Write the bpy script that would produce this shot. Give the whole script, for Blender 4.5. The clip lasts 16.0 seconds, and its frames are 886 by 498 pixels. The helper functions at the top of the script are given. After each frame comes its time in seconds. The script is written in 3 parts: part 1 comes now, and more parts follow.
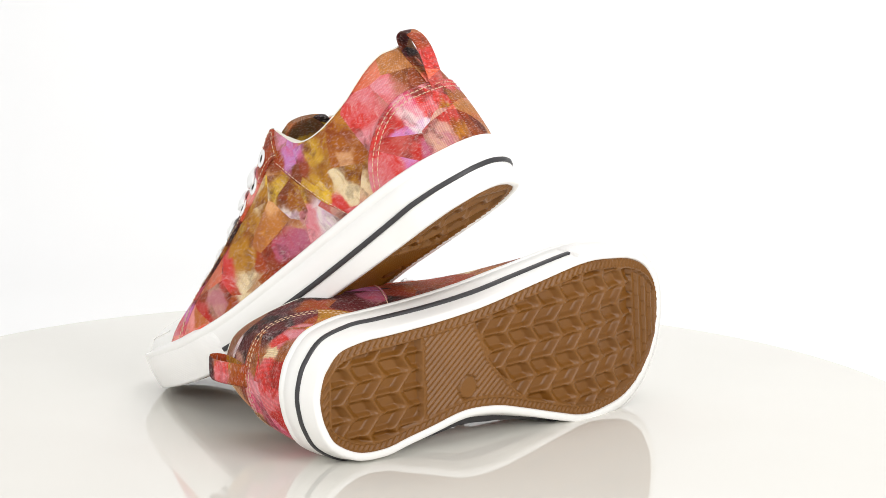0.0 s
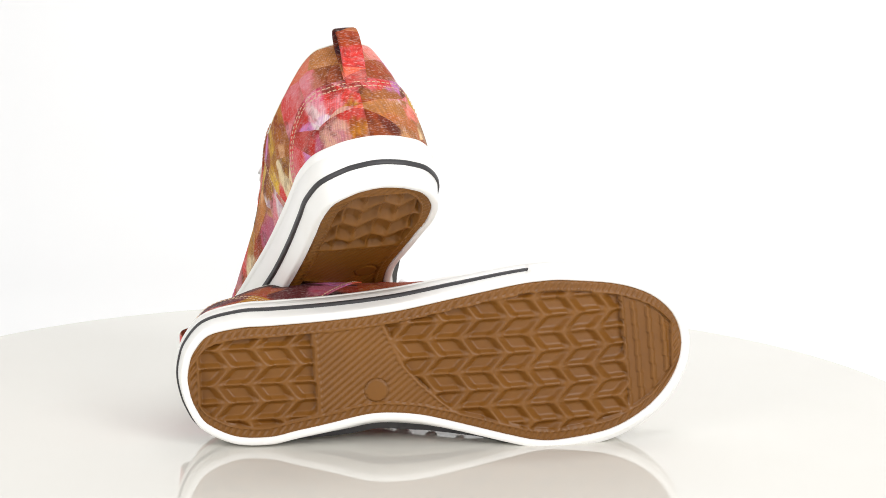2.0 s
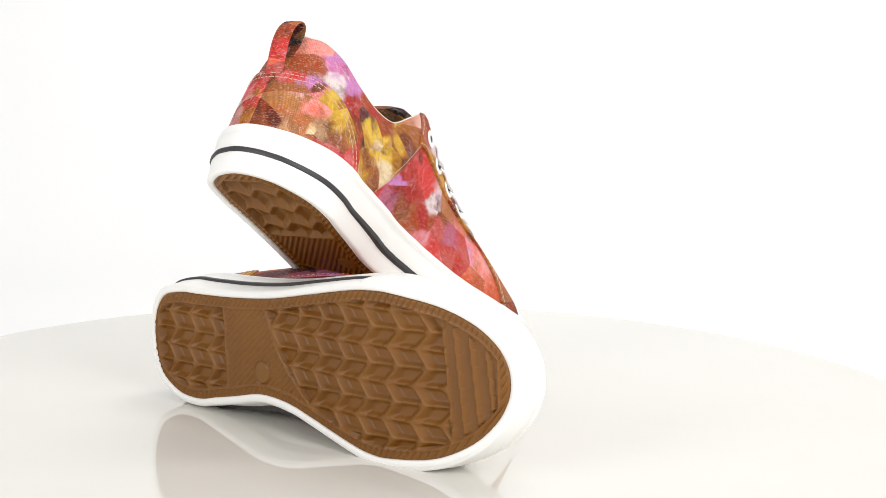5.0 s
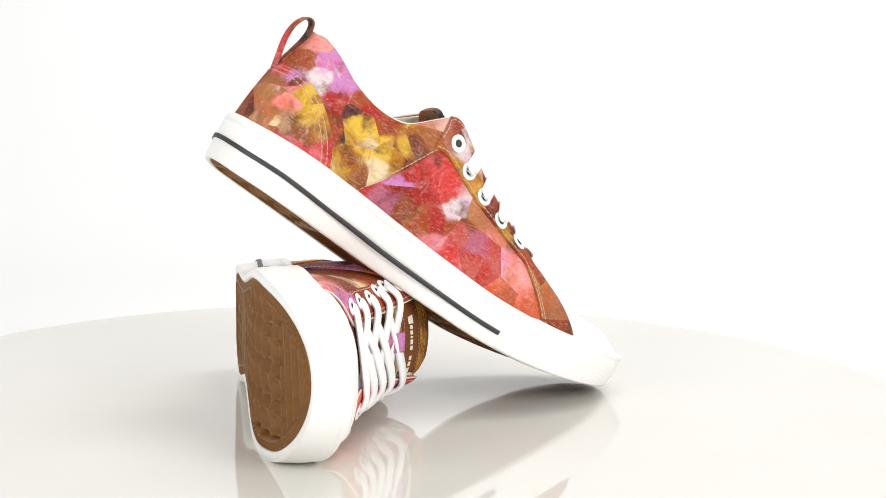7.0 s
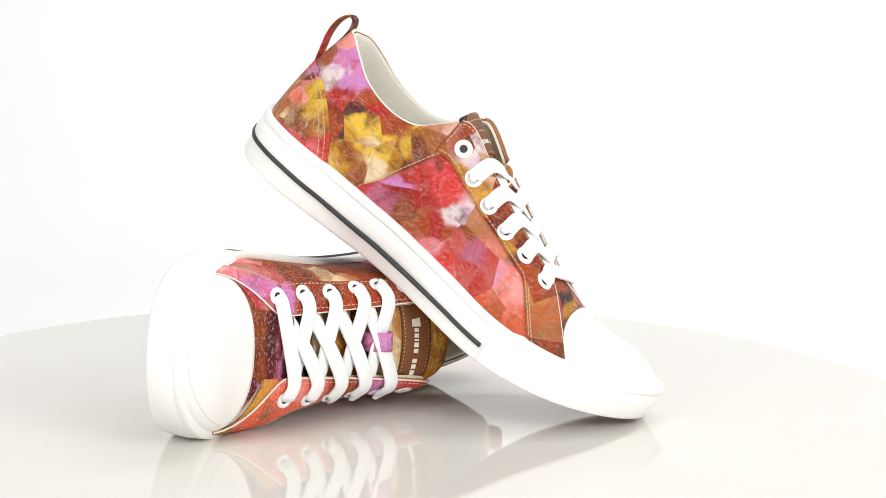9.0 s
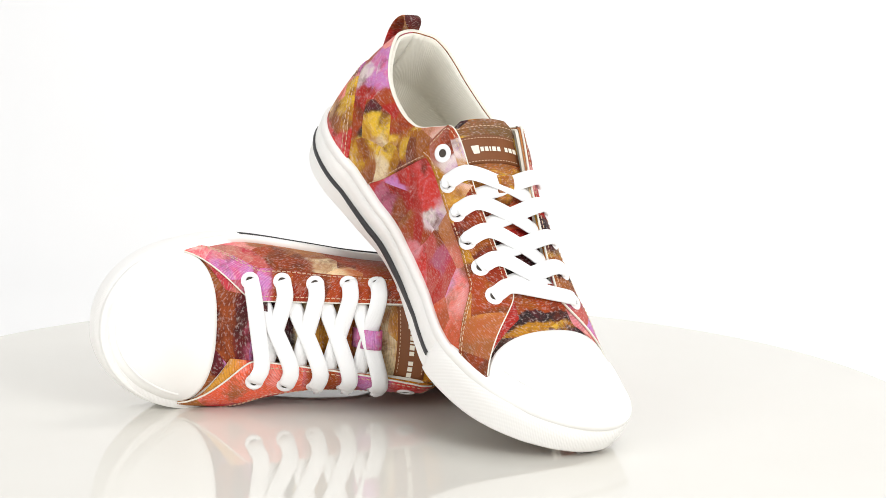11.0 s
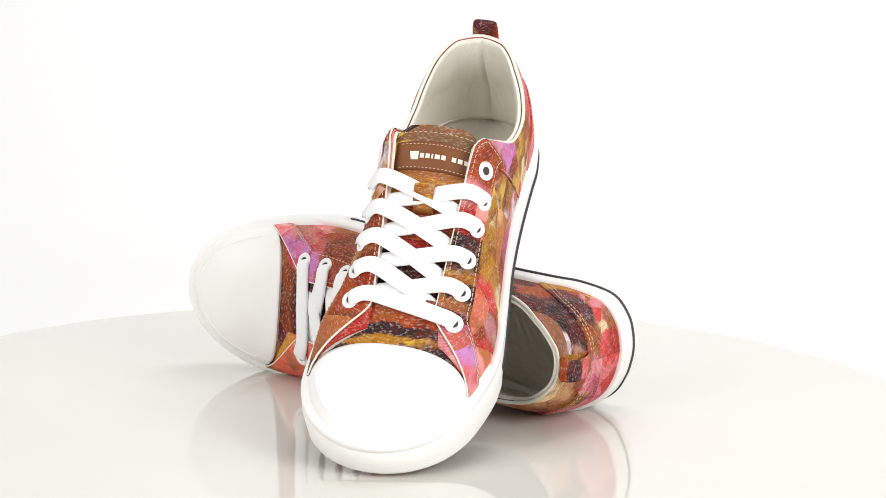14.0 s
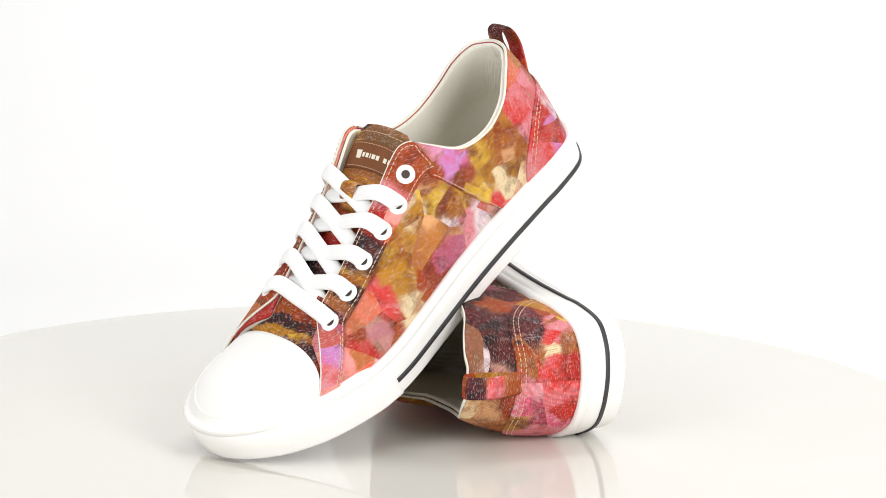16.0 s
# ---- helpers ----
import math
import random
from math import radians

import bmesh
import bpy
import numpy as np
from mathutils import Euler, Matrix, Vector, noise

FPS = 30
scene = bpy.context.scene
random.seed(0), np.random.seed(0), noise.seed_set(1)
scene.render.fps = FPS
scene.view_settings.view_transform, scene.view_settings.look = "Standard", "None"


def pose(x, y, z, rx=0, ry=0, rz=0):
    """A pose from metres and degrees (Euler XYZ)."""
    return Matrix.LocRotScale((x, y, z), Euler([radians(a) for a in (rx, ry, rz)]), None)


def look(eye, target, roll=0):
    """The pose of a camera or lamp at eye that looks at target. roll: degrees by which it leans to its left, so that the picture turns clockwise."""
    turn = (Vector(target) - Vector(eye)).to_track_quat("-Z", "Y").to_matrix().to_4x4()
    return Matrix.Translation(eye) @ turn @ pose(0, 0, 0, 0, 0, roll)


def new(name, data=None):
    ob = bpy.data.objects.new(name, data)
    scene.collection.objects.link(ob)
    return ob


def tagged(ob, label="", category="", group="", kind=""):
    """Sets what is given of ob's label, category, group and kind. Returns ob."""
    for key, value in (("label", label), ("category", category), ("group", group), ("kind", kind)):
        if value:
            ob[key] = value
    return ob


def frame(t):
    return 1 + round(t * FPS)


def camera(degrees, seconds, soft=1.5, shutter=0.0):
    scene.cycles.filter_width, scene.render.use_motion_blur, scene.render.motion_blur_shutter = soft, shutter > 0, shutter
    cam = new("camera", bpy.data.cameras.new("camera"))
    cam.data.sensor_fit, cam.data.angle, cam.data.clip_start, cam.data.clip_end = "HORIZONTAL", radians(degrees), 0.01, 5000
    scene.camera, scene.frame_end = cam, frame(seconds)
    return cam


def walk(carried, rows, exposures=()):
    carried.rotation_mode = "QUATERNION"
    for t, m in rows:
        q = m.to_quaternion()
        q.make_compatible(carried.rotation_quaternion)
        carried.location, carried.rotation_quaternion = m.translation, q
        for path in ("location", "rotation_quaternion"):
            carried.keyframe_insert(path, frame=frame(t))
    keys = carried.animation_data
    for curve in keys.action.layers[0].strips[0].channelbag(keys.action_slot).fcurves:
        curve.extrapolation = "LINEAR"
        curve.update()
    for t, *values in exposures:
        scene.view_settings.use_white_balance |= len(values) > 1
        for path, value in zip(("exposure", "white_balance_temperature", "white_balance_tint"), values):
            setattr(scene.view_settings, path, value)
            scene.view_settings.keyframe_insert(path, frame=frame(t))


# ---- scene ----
cam = camera(21.56, 16.0, soft=0.75)
EYE = pose(0.0283, -1.3, 0.3171, 90 - 9.706, 0, 0) @ pose(0, 0, 0, 0, 0, 1.0865)
walk(cam, [(0.0, EYE), (16.0, EYE)])


def turned(t):
    """Degrees through which the turntable has turned at t seconds; it speeds up a little."""
    return -17.543 * t - 0.0075 * t * t


LEANING = pose(0.0584, -0.0895, 0.1446, -4.6, 35.66, 140.1)
LYING = pose(-0.0348, -0.1411, 0.0380, -89.3, -3.47, 41.04) @ pose(0, 0, 0, 0, 0, 0.6)

# ---- light: a white studio tent, softboxes at both sides and above ----
world = bpy.data.worlds.new("studio")
scene.world = world
world.use_nodes = True
world.node_tree.nodes["Background"].inputs[0].default_value = (1.0, 0.99, 0.97, 1)
world.node_tree.nodes["Background"].inputs[1].default_value = 0.53


def softbox(name, eye, target, size, watts, color=(1, 1, 1)):
    data = bpy.data.lights.new(name, "AREA")
    data.shape, data.size, data.size_y, data.energy, data.color = "RECTANGLE", size[0], size[1], watts, color
    ob = new(name, data)
    ob.matrix_world = look(eye, target)
    return ob


softbox("softbox_key", (1.0, -1.2, 0.75), (0, 0, 0.08), (0.8, 0.8), 17)
softbox("softbox_fill", (-1.1, -1.2, 0.65), (0, 0, 0.08), (0.8, 0.8), 10.5)
softbox("softbox_top", (0.0, 0.1, 1.6), (0, 0, 0), (1.0, 1.0), 3)
softbox("backdrop_light", (0.5, 0.55, 1.5), (0.2, 1.5, 0.35), (1.0, 0.4), 10)


# ---- materials ----
def srgb(r, g, b):
    f = lambda c: (c / 255 / 12.92) if c <= 10 else ((c / 255 + 0.055) / 1.055) ** 2.4
    return (f(r), f(g), f(b), 1.0)


class Nodes:
    """Short hand for building a node material."""

    def __init__(self, name, roughness=0.5):
        self.mat = bpy.data.materials.new(name)
        self.mat.use_nodes = True
        self.tree = self.mat.node_tree
        self.bsdf = self.tree.nodes["Principled BSDF"]
        self.bsdf.inputs["Roughness"].default_value = roughness
        self.coord = self.tree.nodes.new("ShaderNodeTexCoord").outputs["Object"]

    def put(self, socket, value):
        if hasattr(value, "links"):
            self.tree.links.new(value, socket)
        else:
            socket.default_value = value

    def math(self, op, a, b=0.0, c=0.0):
        n = self.tree.nodes.new("ShaderNodeMath")
        n.operation = op
        for s, v in zip(n.inputs, (a, b, c)):
            self.put(s, v)
        return n.outputs[0]

    def vec(self, op, a, b=(0, 0, 0), scale=1.0):
        n = self.tree.nodes.new("ShaderNodeVectorMath")
        n.operation = op
        self.put(n.inputs[0], a)
        self.put(n.inputs[1], b)
        self.put(n.inputs[3], scale)
        return n.outputs["Value"] if op in ("DISTANCE", "DOT_PRODUCT", "LENGTH") else n.outputs[0]

    def noise(self, scale, detail=3.0, vector=None, rough=0.5, color=False):
        n = self.tree.nodes.new("ShaderNodeTexNoise")
        n.inputs["Scale"].default_value, n.inputs["Detail"].default_value, n.inputs["Roughness"].default_value = scale, detail, rough
        self.put(n.inputs["Vector"], vector or self.coord)
        return n.outputs["Color" if color else "Fac"]

    def voronoi(self, scale, vector=None, feature="F1", out="Color"):
        n = self.tree.nodes.new("ShaderNodeTexVoronoi")
        n.feature = feature
        n.inputs["Scale"].default_value = scale
        self.put(n.inputs["Vector"], vector or self.coord)
        return n.outputs[out]

    def wave(self, scale, axis="X", vector=None, distort=0.0):
        n = self.tree.nodes.new("ShaderNodeTexWave")
        n.bands_direction = axis
        n.inputs["Scale"].default_value, n.inputs["Distortion"].default_value = scale, distort
        self.put(n.inputs["Vector"], vector or self.coord)
        return n.outputs["Fac"]

    def ramp(self, value, low, high):
        n = self.tree.nodes.new("ShaderNodeMapRange")
        self.put(n.inputs[0], value)
        n.inputs[1].default_value, n.inputs[2].default_value = low, high
        return n.outputs[0]

    def mix(self, fac, a, b, blend="MIX"):
        n = self.tree.nodes.new("ShaderNodeMix")
        n.data_type, n.blend_type = "RGBA", blend
        self.put(n.inputs[0], fac)
        self.put(n.inputs[6], a)
        self.put(n.inputs[7], b)
        return n.outputs[2]

    def bump(self, height, strength, distance):
        n = self.tree.nodes.new("ShaderNodeBump")
        self.put(n.inputs["Height"], height)
        n.inputs["Strength"].default_value, n.inputs["Distance"].default_value = strength, distance
        self.put(self.bsdf.inputs["Normal"], n.outputs[0])

    def color(self, value):
        self.put(self.bsdf.inputs["Base Color"], value)
        return self


PALETTE = {
    "rust": srgb(166, 60, 12), "brown": srgb(120, 56, 16), "gold": srgb(188, 128, 18), "yellow": srgb(232, 188, 52),
    "cream": srgb(236, 214, 170), "coral": srgb(214, 52, 44), "pink": srgb(220, 82, 116), "lilac": srgb(204, 132, 194),
    "dark": srgb(34, 25, 26), "beige": srgb(166, 96, 44), "red": srgb(172, 34, 22), "rose": srgb(222, 138, 146),
    "ochre": srgb(158, 88, 12), "wine": srgb(104, 22, 36), "white": srgb(232, 216, 212),
}
ACCENT = {"rust": "ochre", "brown": "rust", "gold": "brown", "yellow": "ochre", "cream": "beige", "coral": "rose", "pink": "white", "lilac": "pink",
          "dark": "wine", "beige": "brown", "red": "coral", "rose": "coral", "ochre": "yellow", "wine": "dark", "white": "lilac"}


def printed_canvas(name, spots, seed, wrap=False):
    """Canvas printed with a painting of flowers cut into angular facets: its colours flow between the spots (x mm, z mm, colour)."""
    n = Nodes(name, 0.7)
    shift = n.vec("ADD", n.coord, (seed * 0.37, seed * 0.21, seed * 0.13))
    # angular facets, each showing the painting a little displaced
    facet = n.voronoi(36, n.vec("MULTIPLY", shift, (1, 0.4, 1.25)))
    slip = n.vec("SCALE", n.vec("SUBTRACT", facet, (0.5, 0.5, 0.5)), scale=0.017)
    sep = n.tree.nodes.new("ShaderNodeSeparateColor")
    n.put(sep.inputs[0], facet)
    flow = n.vec("SCALE", n.vec("SUBTRACT", n.noise(75, 4, n.vec("ADD", shift, slip), color=True, rough=0.6), (0.5, 0.5, 0.5)), scale=0.011)
    place = n.vec("ADD", n.vec("ADD", n.coord, slip), flow)
    flat = n.vec("MULTIPLY", place, (1, 0, 1))
    if wrap:
        bent = n.tree.nodes.new("ShaderNodeCombineXYZ")
        n.put(bent.inputs[0], n.vec("DOT_PRODUCT", n.vec("ABSOLUTE", place), (1, 0.9, 0)))
        n.put(bent.inputs[2], n.vec("DOT_PRODUCT", flat, (0, 0, 1)))
        flat = bent.outputs[0]
    total = shade = accent = None
    for x, z, tone in spots:
        pull = n.math("POWER", n.math("MULTIPLY_ADD", n.vec("DISTANCE", flat, (x / 1000, 0, z / 1000)), 100.0, 0.06), -9.0)
        a, b = (n.vec("SCALE", PALETTE[q][:3], scale=pull) for q in (tone, ACCENT[tone]))
        total, shade, accent = (pull, a, b) if total is None else (n.math("ADD", total, pull), n.vec("ADD", shade, a), n.vec("ADD", accent, b))
    share = n.math("DIVIDE", 1.0, total)
    shade, accent = n.vec("SCALE", shade, scale=share), n.vec("SCALE", accent, scale=share)
    # every facet is brushed in its own direction
    spin = n.tree.nodes.new("ShaderNodeVectorRotate")
    spin.rotation_type = "Y_AXIS"
    n.put(spin.inputs["Vector"], shift)
    n.put(spin.inputs["Angle"], n.math("MULTIPLY", sep.outputs[1], 6.0))
    cut = n.vec("ADD", spin.outputs[0], n.vec("SCALE", facet, scale=0.7))
    bend = n.vec("ADD", cut, n.vec("SCALE", n.noise(60, 3, cut, color=True), scale=0.018))
    cloud = n.noise(58, 5, bend, 0.6)
    shade = n.mix(n.math("MULTIPLY", n.ramp(cloud, 0.48, 0.64), 0.70), shade, accent)
    stroke = n.noise(1.0, 4, n.vec("MULTIPLY", bend, (110, 200, 380)), 0.65)
    shade = n.mix(n.math("MULTIPLY", n.ramp(stroke, 0.52, 0.70), 0.50), shade, accent)
    petal = n.ramp(n.noise(70, 2, n.vec("ADD", cut, (9, 2, 6))), 0.52, 0.66)
    hair = n.noise(1.0, 3, n.vec("MULTIPLY", n.vec("ADD", bend, (4, 1, 2)), (160, 300, 1000)), 0.65)
    shade = n.mix(n.math("MULTIPLY", n.math("MULTIPLY", n.ramp(hair, 0.50, 0.66), petal), 0.34), shade, PALETTE["white"])
    umber = n.noise(60, 5, n.vec("ADD", bend, (2, 8, 4)), 0.65)
    shade = n.mix(n.math("MULTIPLY", n.ramp(umber, 0.53, 0.68), 0.80), shade, srgb(96, 34, 10))
    # some facets are lighter or deeper than the rest
    shade = n.mix(n.math("MULTIPLY", n.math("GREATER_THAN", sep.outputs[0], 0.70), 0.80), shade, n.mix(1.0, shade, srgb(220, 160, 120), "MULTIPLY"))
    shade = n.mix(n.math("MULTIPLY", n.math("GREATER_THAN", sep.outputs[2], 0.82), 0.55), shade, n.mix(1.0, shade, srgb(150, 112, 62), "ADD"))
    # weave: bright weft threads on a slightly darker ground
    thread = n.noise(1.0, 1, n.vec("MULTIPLY", n.coord, (480, 480, 2300)))
    shade = n.mix(n.math("MULTIPLY", n.ramp(thread, 0.54, 0.72), 0.28), shade, PALETTE["white"])
    weave = n.math("MULTIPLY", n.wave(520, "X"), n.wave(520, "Z"))
    shade = n.mix(n.math("MULTIPLY", weave, 0.40), shade, srgb(56, 22, 12))
    n.color(shade)
    n.bump(n.math("ADD", weave, thread), 0.35, 0.0006)
    n.bsdf.inputs["Specular IOR Level"].default_value = 0.3
    return n.mat


def rubber_white():
    n = Nodes("white_rubber", 0.42)
    smear = n.ramp(n.noise(22, 4), 0.45, 0.8)
    n.color(n.mix(n.math("MULTIPLY", smear, 0.22), srgb(244, 243, 240), srgb(226, 219, 205)))
    n.bump(n.noise(400, 2), 0.05, 0.0004)
    return n.mat


def rubber_textured():
    n = Nodes("knurled_white_rubber", 0.5)
    n.color(n.mix(n.math("MULTIPLY", n.noise(30, 3), 0.2), srgb(246, 245, 243), srgb(228, 222, 212)))
    knurl = n.math("ADD", n.wave(260, "DIAGONAL"), n.wave(260, "DIAGONAL", n.vec("MULTIPLY", n.coord, (-1, 1, 1))))
    n.bump(knurl, 0.16, 0.0004)
    return n.mat


def gum():
    n = Nodes("gum_rubber", 0.48)
    tone = n.mix(n.noise(30, 4), srgb(110, 67, 12), srgb(132, 84, 19))
    tone = n.mix(n.math("MULTIPLY", n.ramp(n.noise(160, 3), 0.55, 0.8), 0.25), tone, srgb(96, 60, 22))
    n.color(tone)
    n.bump(n.noise(700, 2), 0.08, 0.0003)
    n.bsdf.inputs["Subsurface Weight"].default_value = 0.0
    return n.mat


def cloth(name, tone, tone2, scale=420, relief=0.4):
    n = Nodes(name, 0.9)
    weave = n.math("MULTIPLY", n.wave(scale, "X"), n.wave(scale, "Z"))
    n.color(n.mix(n.noise(40, 4), tone, tone2))
    n.bump(n.math("ADD", weave, n.noise(260, 3)), relief, 0.0006)
    n.bsdf.inputs["Specular IOR Level"].default_value = 0.2
    return n.mat


def plain(name, tone, roughness, tone2=None, bump=0.0):
    n = Nodes(name, roughness)
    n.color(n.mix(n.noise(120, 3), tone, tone2 or tone))
    if bump:
        n.bump(n.noise(500, 3), bump, 0.0005)
    return n.mat


WHITE, KNURL, GUM = rubber_white(), rubber_textured(), gum()
STRIPE = plain("black_rubber_stripe", srgb(46, 45, 47), 0.5, srgb(60, 58, 60))
LINING = cloth("off_white_lining", srgb(236, 233, 222), srgb(226, 221, 207))
LACE = cloth("white_cotton_lace", srgb(248, 248, 248), srgb(241, 241, 240), 900, 0.3)
EYELET = plain("white_enamelled_eyelet", srgb(240, 240, 240), 0.25)
# shade inside the eyelets, painted as a dark colour
HOLE_SHADE = plain("eyelet_shade", srgb(70, 62, 56), 0.9)
LEATHER = plain("brown_leather_label", srgb(112, 62, 24), 0.6, srgb(128, 74, 32), 0.3)
INK = plain("cream_label_print", srgb(240, 232, 214), 0.6)
THREAD = plain("cream_sewing_thread", srgb(208, 176, 146), 0.8)


# ---- mesh helpers ----
def part(name, data, material, parent, label=""):
    """Links a bmesh or a mesh as one object under parent."""
    if isinstance(data, bmesh.types.BMesh):
        mesh = bpy.data.meshes.new(name)
        bmesh.ops.recalc_face_normals(data, faces=data.faces[:])
        data.to_mesh(mesh)
        data.free()
    else:
        mesh = data
    mesh.materials.append(material)
    ob = new(name, mesh)
    ob.parent = parent
    if label:
        ob["label"] = label
    return ob


def spline(keys, t):
    """Catmull-Rom through rows (t, values...) in order of t."""
    ts = [k[0] for k in keys]
    t = min(max(t, ts[0]), ts[-1])
    i = max(0, min(len(ts) - 2, sum(1 for v in ts if v <= t) - 1))
    u = (t - ts[i]) / (ts[i + 1] - ts[i])
    p1, p2 = np.array(keys[i][1:], float), np.array(keys[i + 1][1:], float)
    h = ts[i + 1] - ts[i]
    m1 = (p2 - np.array(keys[i - 1][1:])) / (ts[i + 1] - ts[i - 1]) * h if i > 0 else p2 - p1
    m2 = (np.array(keys[i + 2][1:]) - p1) / (ts[i + 2] - ts[i]) * h if i + 2 < len(ts) else p2 - p1
    return (2 * u**3 - 3 * u**2 + 1) * p1 + (u**3 - 2 * u**2 + u) * m1 + (3 * u**2 - 2 * u**3) * p2 + (u**3 - u**2) * m2


def sheet(rows, closed=False, smooth=True):
    """A mesh from a grid of points (rows of equal length); closed joins the last row to the first."""
    nr, nc = len(rows), len(rows[0])
    verts = [tuple(p) for r in rows for p in r]
    faces = [(i * nc + j, i * nc + j + 1, (i + 1) % nr * nc + j + 1, (i + 1) % nr * nc + j)
             for i in range(nr if closed else nr - 1) for j in range(nc - 1)]
    mesh = bpy.data.meshes.new("sheet")
    mesh.from_pydata(verts, [], faces)
    if smooth:
        mesh.polygons.foreach_set("use_smooth", [True] * len(faces))
    return mesh


def slab(rows, thick):
    """A sheet with thickness and side edges: rows are its outer face, thick metres deep along its normal."""
    P = np.array(rows)
    du, dv = np.gradient(P, axis=0), np.gradient(P, axis=1)
    nrm = np.cross(du, dv)
    nrm /= np.linalg.norm(nrm, axis=2, keepdims=True) + 1e-12
    Q = P - nrm * thick
    nr, nc = P.shape[:2]
    verts = [tuple(p) for p in P.reshape(-1, 3)] + [tuple(p) for p in Q.reshape(-1, 3)]
    o = nr * nc
    faces = []
    for i in range(nr - 1):
        for j in range(nc - 1):
            a, b, c, d = i * nc + j, i * nc + j + 1, (i + 1) * nc + j + 1, (i + 1) * nc + j
            faces += [(a, b, c, d), (d + o, c + o, b + o, a + o)]
    rim = [(0, j) for j in range(nc)] + [(i, nc - 1) for i in range(1, nr)] + [(nr - 1, j) for j in range(nc - 2, -1, -1)] + [(i, 0) for i in range(nr - 2, 0, -1)]
    idx = [i * nc + j for i, j in rim]
    faces += [(idx[k], idx[k] + o, idx[(k + 1) % len(idx)] + o, idx[(k + 1) % len(idx)]) for k in range(len(idx))]
    mesh = bpy.data.meshes.new("slab")
    mesh.from_pydata(verts, [], faces)
    flags = [True] * (2 * (nr - 1) * (nc - 1)) + [False] * len(idx)
    mesh.polygons.foreach_set("use_smooth", flags)
    bm = bmesh.new()
    bm.from_mesh(mesh)
    bpy.data.meshes.remove(mesh)
    return bm


def tube(points, normals, half_w, half_t, sides=10):
    """A flat ribbon with a rounded section swept along points; normals point out of its flat face."""
    rows = []
    P = [Vector(p) for p in points]
    for i, p in enumerate(P):
        t = (P[min(i + 1, len(P) - 1)] - P[max(i - 1, 0)]).normalized()
        n = (Vector(normals[i]) - t * t.dot(Vector(normals[i]))).normalized()
        b = t.cross(n)
        ring = []
        for k in range(sides + 1):
            a = 2 * math.pi * k / sides
            c, s = math.cos(a), math.sin(a)
            ring.append(p + b * half_w * math.copysign(abs(c) ** 0.6, c) + n * half_t * math.copysign(abs(s) ** 0.8, s))
        rows.append(ring)
    return sheet(rows)


def smooth_path(points, n):
    keys = [(i, *p) for i, p in enumerate(points)]
    return [spline(keys, i * (len(points) - 1) / (n - 1)) for i in range(n)]


# ---- the shoe's last: outline, sole, upper (millimetres, heel at 0, toe along x) ----
OUTER_SIDE = [(0, 0), (1.2, 8), (4.5, 16.6), (14, 26.5), (32, 30.2), (50, 30.6), (83, 32), (115, 35), (147, 40.5), (178, 45.8), (194, 47.2), (209, 46.6), (237, 42), (257, 34), (270, 23.2), (276.6, 11.5), (278.3, 0)]
INNER_SIDE = [(0, 0), (0.8, 8), (3.5, 17.3), (10.5, 28.2), (27, 36.8), (46, 38.3), (62, 35.5), (79, 32.5), (98, 28.8), (111, 28.5), (127, 30.6), (143, 35), (174, 44.5), (189, 48.5), (204, 49.6), (233, 46.5), (255, 37), (269, 24.5), (276.3, 11.5), (278.3, 0)]


def contour(n=260):
    """The sole's outline as a closed ring of n points (mm): from the toe tip back along the outer side, round the heel, along the inner side."""
    pts = [(x, -y) for x, y in reversed(OUTER_SIDE)] + [(x, y) for x, y in INNER_SIDE[1:-1]]
    m = len(pts)
    dense = []
    for i in range(m):
        p0, p1, p2, p3 = (np.array(pts[(i + k) % m], float) for k in (-1, 0, 1, 2))
        for u in np.linspace(0, 1, 24, endpoint=False):
            dense.append(0.5 * (2 * p1 + (p2 - p0) * u + (2 * p0 - 5 * p1 + 4 * p2 - p3) * u**2 + (3 * p1 - p0 - 3 * p2 + p3) * u**3))
    dense = np.array(dense + dense[:1])
    s = np.concatenate([[0], np.cumsum(np.hypot(*np.diff(dense, axis=0).T))])
    at = np.linspace(0, s[-1], n, endpoint=False)
    return np.stack([np.interp(at, s, dense[:, 0]), np.interp(at, s, dense[:, 1])], 1)


RING = contour()
NR = len(RING)
_d = np.roll(RING, -1, 0) - np.roll(RING, 1, 0)
OUTWARD = np.stack([-_d[:, 1], _d[:, 0]], 1) / np.linalg.norm(_d, axis=1, keepdims=True)
if (OUTWARD[0] @ np.array([1, 0])) < 0:
    OUTWARD = -OUTWARD


def spring(x):
    """Height of the sole's bottom at x mm: flat, and rising towards the toe."""
    return 26.0 * max(0.0, (x - 166) / 114) ** 2 + 1.5 * max(0.0, (14 - x) / 14) ** 2


def flare(x, inner=False):
    """How strongly the rubber wall leans outwards at x mm; the toe stands upright, the inner waist spreads."""
    waist = float(np.interp(x, [60, 90, 125, 160], [0, 2.2, 2.2, 0])) if inner else 0.0
    return float(np.interp(x, [10, 40, 110, 190, 250, 281], [1.2, 1.8, 1.7, 1.0, 0.8, 0.7])) + waist


def wall_top(x):
    return float(spline([(-2, 28.5), (20, 30.5), (50, 31.5), (104, 30.2), (169, 26.8), (215, 25.8), (250, 24.0), (282, 20.5)], x))


